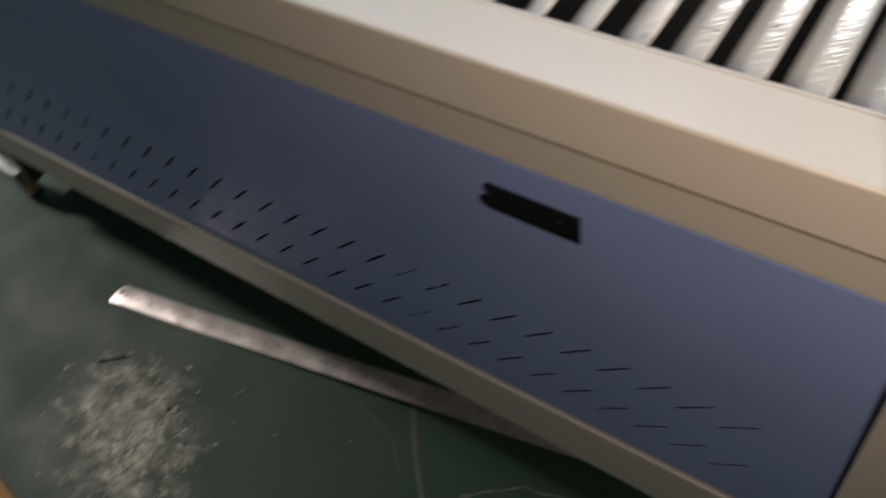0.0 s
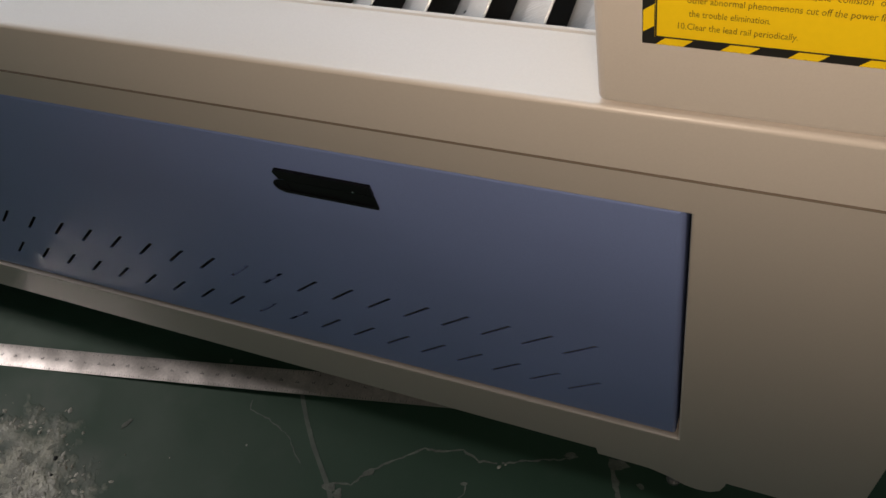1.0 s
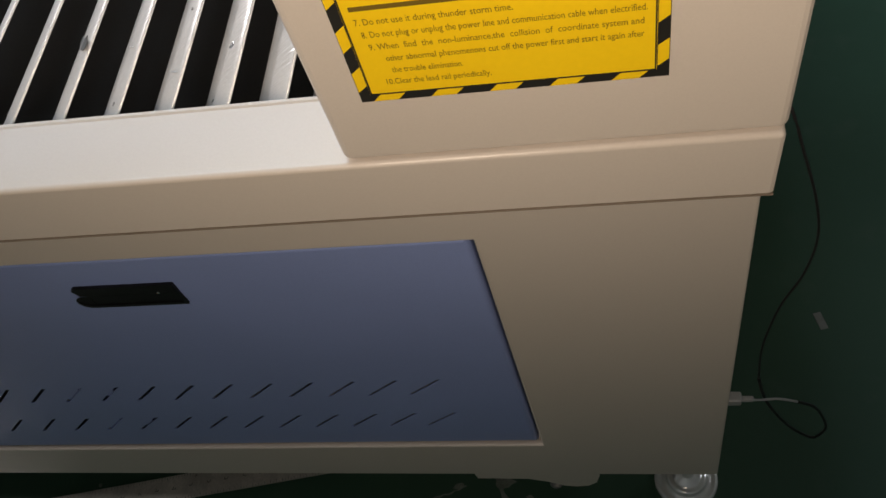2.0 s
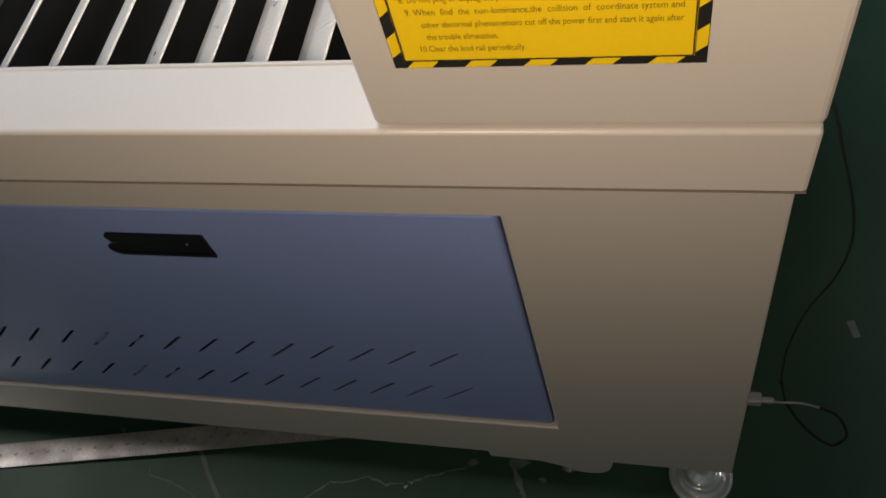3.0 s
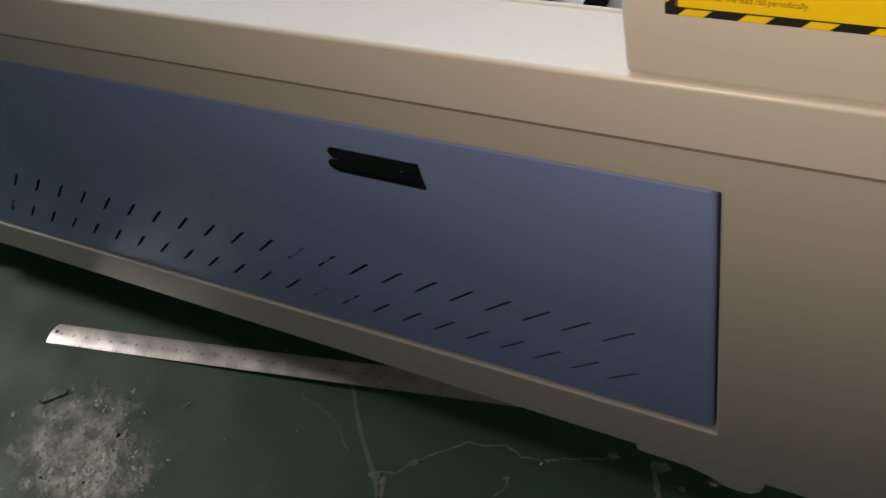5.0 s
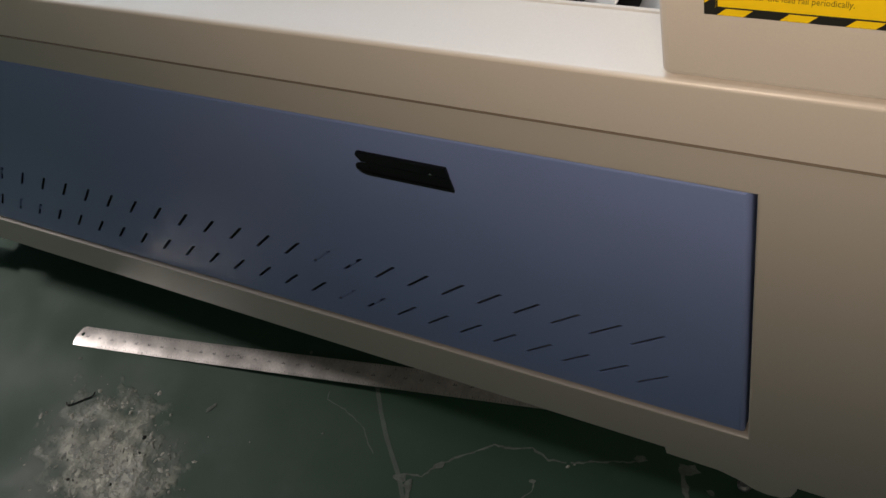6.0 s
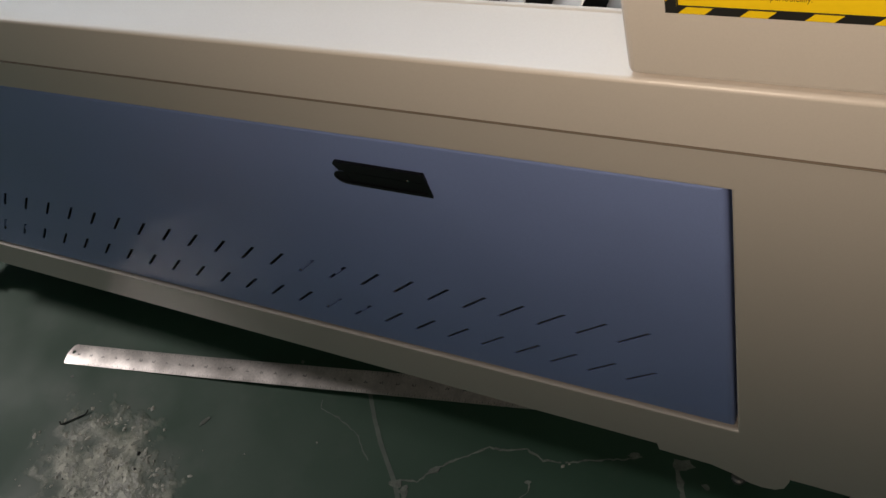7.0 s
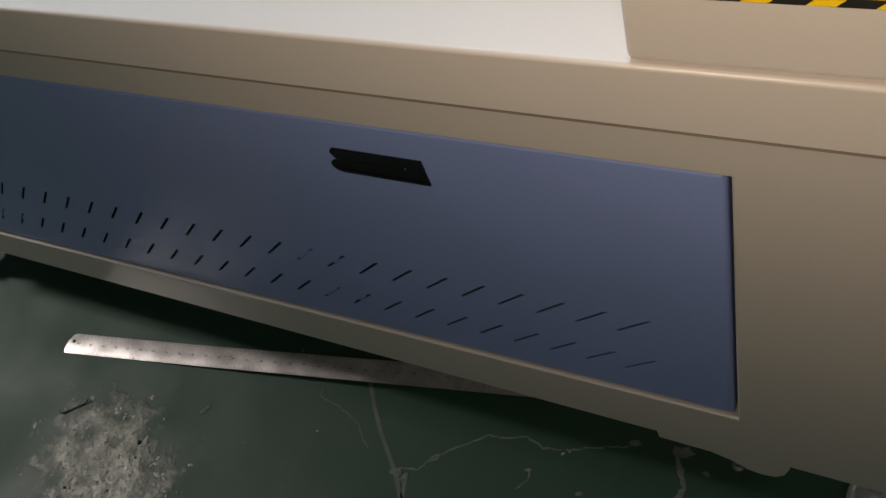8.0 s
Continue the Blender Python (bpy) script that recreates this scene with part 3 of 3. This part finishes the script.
bm = tube(bmesh.new(), [(0.230, 0.007, 0.424), (0.241, 0.011, 0.413), (0.260, 0.015, 0.405), (0.282, 0.018, 0.388)], 0.0014)
smooth(part("clear_tube", bm, CLEAR, fitting, "thin clear tube")).matrix_parent_inverse = finv
bm = tube(bmesh.new(), [(0.281, 0.018, 0.389), (0.304, 0.020, 0.364), (0.323, 0.021, 0.311), (0.324, 0.022, 0.281), (0.314, 0.022, 0.266), (0.282, 0.022, 0.309), (0.250, 0.020, 0.388), (0.236, 0.020, 0.449)], 0.0017)
smooth(part("black_hose", bm, WIRE, fitting, "black rubber hose")).matrix_parent_inverse = finv
bm = tube(bmesh.new(), [(0.236, 0.020, 0.448), (0.231, 0.020, 0.523), (0.236, 0.020, 0.603), (0.247, 0.020, 0.659), (0.249, 0.020, 0.713), (0.240, 0.020, 0.764), (0.223, 0.020, 0.822), (0.210, 0.03, 0.86), (0.191, 0.05, 0.88)], 0.0011)
smooth(part("thin_cable", bm, WIRE, fitting, "thin black cable")).matrix_parent_inverse = finv

# ---- steel ruler on the floor ----
RL, RW, RT = 1.0, 0.0425, 0.0011
ruler = empty("steel_ruler")
outline = [(0.0, -RW / 2), (RL, -RW / 2), (RL, RW / 2), (0.012, RW / 2), (0.005, RW / 2 - 0.004), (0.001, RW / 2 - 0.014), (-0.002, 0.0), (-0.002, -RW / 2 + 0.006)]
bm = bmesh.new()
ring = [(0.0125 + 0.0042 * math.cos(2 * math.pi * k / 16), 0.004 + 0.0042 * math.sin(2 * math.pi * k / 16)) for k in range(16)]
edges = []
for loop in (outline, ring):
    vs = [bm.verts.new((x, y, RT)) for x, y in loop]
    edges += [bm.edges.new((vs[k], vs[(k + 1) % len(vs)])) for k in range(len(vs))]
bmesh.ops.triangle_fill(bm, edges=edges, use_beauty=True)
cuts = [((x * 0.0125, 0, 0), (1, 0, 0)) for x in range(1, 80)] + [((0, RW * (q / 6 - 0.5), 0), (0, 1, 0)) for q in range(1, 6)]
for at, way in cuts:
    bmesh.ops.bisect_plane(bm, geom=bm.verts[:] + bm.edges[:] + bm.faces[:], plane_co=at, plane_no=way)
got = bmesh.ops.extrude_face_region(bm, geom=bm.faces[:])
for v in (g for g in got["geom"] if isinstance(g, bmesh.types.BMVert)):
    v.co.z = 0.0002


def ruler_rise(x, y):
    """The ruler's warp: bowed across, a little wavy, and bent up towards the end under the machine."""
    bend = 0.045 * x * x if x < 0.4 else 0.0072 + 0.036 * (x - 0.4)
    return 0.00016 * math.sin(x * 95 + 40 * y) + 0.00014 * math.sin(x * 41 + 1.3) * math.cos(y * 120) + 0.0006 - 0.0006 * (2 * y / RW) ** 2 + bend - 0.12 * min(x, 0.4) * y


for v in bm.verts:
    v.co.z += ruler_rise(v.co.x, v.co.y)
for e in bm.edges:
    e.smooth = e.calc_face_angle(0) < 0.6
blade = part("blade", bm, STEEL, ruler)
for p in blade.data.polygons:
    p.use_smooth = True
bm = bmesh.new()
for k in range(195):
    x = 0.020 + k * 0.005
    h = 0.0065 if k % 2 == 0 else 0.0038
    for y0, y1 in ((RW / 2 - h, RW / 2 - 0.0003), (-RW / 2 + 0.0003, -RW / 2 + h * 0.8)):
        z = RT + ruler_rise(x, (y0 + y1) / 2)
        box(bm, x - 0.00018, x + 0.00018, y0, y1, z - 0.0003, z + 0.00022)
tagged(part("graduation", bm, INK, ruler, "fine engraved black graduation lines"), kind="stuff")
figures = []
for n in range(4):
    bm = bmesh.new()
    for x0, w, h, lean in (((-0.0034, 0.0012, 0.0042, 0.0008), (-0.0012, 0.0020, 0.0016, 0.0), (0.0014, 0.0011, 0.0046, 0.0010)),
                           ((-0.0028, 0.0016, 0.0030, 0.0), (0.0002, 0.0012, 0.0048, 0.0012)),
                           ((-0.0036, 0.0018, 0.0014, 0.0006), (-0.0010, 0.0010, 0.0044, 0.0), (0.0010, 0.0019, 0.0028, 0.0008)),
                           ((-0.0018, 0.0010, 0.0040, 0.0010), (0.0012, 0.0022, 0.0018, 0.0)))[n]:
        plate(bm, [(x0, -0.002), (x0 + w, -0.002), (x0 + w + lean, h - 0.002), (x0 + lean, h - 0.002)], "z", 0.0, 0.0004)
    figures.append(bm)
meshes = []
for k in range(31):
    if k < 4:
        ob = part("numeral", figures[k], WORN, ruler, "worn black numeral")
        meshes.append(ob.data)
    else:
        ob = new("numeral", meshes[(k * 7 + k // 3) % 4])
        ob.parent = ruler
    x = 0.0265 + k * 0.0303
    ob.matrix_basis = pose(x, random.uniform(-0.0008, 0.0008), RT + ruler_rise(x, 0), 0, 0, random.uniform(-4, 4))
tagged(ruler, "long scratched steel ruler lying partly under the machine", "ruler")
ruler.matrix_world = pose(-1.2750, -0.0715, 0.0010, 0.2, 0, 9.1)

# ---- marks and litter on the floor ----
def ribbon(points, width, wobble, z=0.0006, mat=None, even=0.35):
    """A ragged thin streak of pale filler in the floor paint."""
    bm = bmesh.new()
    rows, pts = [], [Vector((*p, 0)) for p in points]
    for i in range(len(pts) - 1):
        n = max(2, int((pts[i + 1] - pts[i]).length / 0.006))
        d = (pts[i + 1] - pts[i]).normalized()
        s = Vector((-d.y, d.x, 0))
        for k in range(n):
            c = pts[i].lerp(pts[i + 1], k / n) + s * random.uniform(-wobble, wobble)
            w = width * random.uniform(even, 1.0)
            rows.append([bm.verts.new((*(c + s * w * q)[:2], z)) for q in (-0.5, 0.5)])
    for a, b in zip(rows, rows[1:]):
        bm.faces.new((a[0], b[0], b[1], a[1]))
    return part("crack", bm, mat or CHIP, floor)


def chip(x, y, r, turn=0.0, squash=1.0):
    bm = bmesh.new()
    n = 11
    pts = []
    for k in range(n):
        a, q = 2 * math.pi * k / n, r * random.uniform(0.6, 1.1)
        u, v = q * math.cos(a), q * squash * math.sin(a)
        pts.append((x + u * math.cos(turn) - v * math.sin(turn), y + u * math.sin(turn) + v * math.cos(turn)))
    plate(bm, pts, "z", 0.0003, 0.0009)
    return part("paint_chip", bm, CHIP, floor)


ribbon([(-0.614, 0.022), (-0.585, -0.02), (-0.555, -0.058), (-0.504, -0.112), (-0.47, -0.16)], 0.0085, 0.0002, mat=FAINT, even=0.85)
ribbon([(-0.695, -0.013), (-0.690, -0.030), (-0.65, -0.036), (-0.60, -0.055), (-0.585, -0.075), (-0.56, -0.095)], 0.003, 0.0012, mat=FAINT)
ribbon([(-0.500, -0.105), (-0.470, -0.098), (-0.452, -0.074), (-0.425, -0.048), (-0.400, -0.030), (-0.375, -0.010), (-0.345, -0.008), (-0.315, 0.004), (-0.285, -0.006), (-0.250, 0.0)], 0.0042, 0.0014)
ribbon([(-0.25, 0.0), (-0.21, 0.017), (-0.17, 0.030), (-0.135, 0.044)], 0.004, 0.0012)
ribbon([(-0.295, -0.045), (-0.292, -0.060), (-0.31, -0.085)], 0.003, 0.001)
ribbon([(-0.09, 0.05), (-0.078, 0.02), (-0.068, -0.005), (-0.075, -0.03)], 0.014, 0.002)
chip(-0.449, -0.072, 0.011, 0.6, 0.55)
chip(-0.503, -0.112, 0.014, 0.2, 0.6)
chip(-0.152, 0.042, 0.012, 0.2, 0.4)
chip(-0.082, 0.047, 0.020, 0.1, 0.5)
chip(-0.042, 0.024, 0.008, -0.4, 0.5)
chip(0.005, -0.03, 0.004)
chip(-0.899, -0.114, 0.013, 1.0, 0.4)
chip(-0.766, 0.043, 0.004)
chip(-1.235, -0.112, 0.006, 0.1, 0.4)
ribbon([(-0.487, -0.112), (-0.481, -0.130), (-0.470, -0.160), (-0.462, -0.185)], 0.013, 0.0015)
chip(-0.486, -0.116, 0.010, 0.9, 0.7)
chip(-0.210, -0.058, 0.007, 0.4, 0.6)
chip(-0.296, -0.046, 0.006, 0.3, 0.5)

# small bright flecks and dark specks of dirt scattered over the floor
for x, y, r, mat, label in ((-0.252, -0.006, 0.0034, GRIT, "tiny bright fleck of concrete on the floor"), (-0.244, 0.0, 0.0018, GRIT, "tiny bright fleck of concrete on the floor"),
                            (-0.872, -0.163, 0.0016, GRIT, "tiny bright fleck of concrete on the floor"), (-0.868, -0.262, 0.0020, GRIT, "tiny bright fleck of concrete on the floor"),
                            (-0.790, -0.145, 0.0014, GRIT, "tiny bright fleck of concrete on the floor"), (-0.668, -0.088, 0.0018, GRIT, "tiny bright fleck of concrete on the floor"),
                            (-1.120, -0.292, 0.0020, WIRE, "dark speck of dirt on the floor"), (-1.094, -0.322, 0.0030, WIRE, "dark speck of dirt on the floor"),
                            (-1.083, -0.320, 0.0018, WIRE, "dark speck of dirt on the floor"), (-1.005, -0.300, 0.0026, WIRE, "dark speck of dirt on the floor"),
                            (-0.985, -0.232, 0.0024, WIRE, "dark speck of dirt on the floor"), (-0.995, -0.205, 0.0040, WIRE, "dark speck of dirt on the floor")):
    bm = bmesh.new()
    bmesh.ops.create_icosphere(bm, subdivisions=1, radius=r)
    for v in bm.verts:
        v.co = (v.co.x * random.uniform(0.7, 1.5), v.co.y * random.uniform(0.7, 1.3), max(v.co.z, -0.3 * r) * 0.5 + 0.15 * r)
    fleck = tagged(part("fleck", bm, mat), label, "fleck")
    fleck.matrix_world = pose(x, y, 0.0003, 0, 0, random.uniform(0, 180))

# loose grit on the worn patch
bm = bmesh.new()
for k in range(420):
    a, q = random.uniform(0, 2 * math.pi), random.random() ** 0.6 * (1.45 if k % 4 == 0 else 1.0)
    u, v = 0.155 * q * math.cos(a), 0.115 * q * math.sin(a)
    t = math.radians(-25)
    x, y = -1.03 + u * math.cos(t) - v * math.sin(t), -0.275 + u * math.sin(t) + v * math.cos(t)
    r = 0.0008 + 0.0042 * random.random() ** 3
    lean, long = random.uniform(0, math.pi), random.uniform(1.0, 2.2)
    vs = []
    for b in (0.2, 1.5, 2.9, 4.3, 5.4):
        e, g = r * long * random.uniform(0.6, 1.1) * math.cos(b), r * random.uniform(0.6, 1.1) * math.sin(b)
        vs.append(bm.verts.new((x + e * math.cos(lean) - g * math.sin(lean), y + e * math.sin(lean) + g * math.cos(lean), 0.0003)))
    top = bm.verts.new((x + r * 0.2, y, 0.0006 + r * random.uniform(0.08, 0.4)))
    for i in range(5):
        bm.faces.new((vs[i], vs[(i + 1) % 5], top))
tagged(part("floor_grit", bm, GRIT), "pale concrete grit and flaked paint on the floor", "grit", kind="stuff")

bm = tube(bmesh.new(), [(-1.197, -0.200, 0.004), (-1.190, -0.203, 0.002), (-1.165, -0.182, 0.0022), (-1.153, -0.172, 0.0022), (-1.149, -0.163, 0.006)], 0.0012)
tagged(part("wire_scrap", bm, WIRE), "bent scrap of black wire lying on the floor", "wire")
bm = box(bmesh.new(), -0.006, 0.006, -0.015, 0.015, 0.0003, 0.0016, 0.0005)
scrap = tagged(part("paper_scrap", bm, PAPER), "small grey paper scrap on the floor", "scrap")
scrap.matrix_world = pose(0.415, 0.304, 0, 0, 0, 15)
bm = plate(bmesh.new(), [(-0.2, -0.12), (0.06, -0.1), (0.11, 0.0), (0.0, 0.02), (-0.2, 0.06)], "z", 0.0004, 0.006, 0.001)
board = tagged(part("board_offcut", bm, CARD), "orange-brown board offcut lying on the floor", "board")
board.matrix_world = pose(-1.165, -0.475, 0, 0, 0, 0)
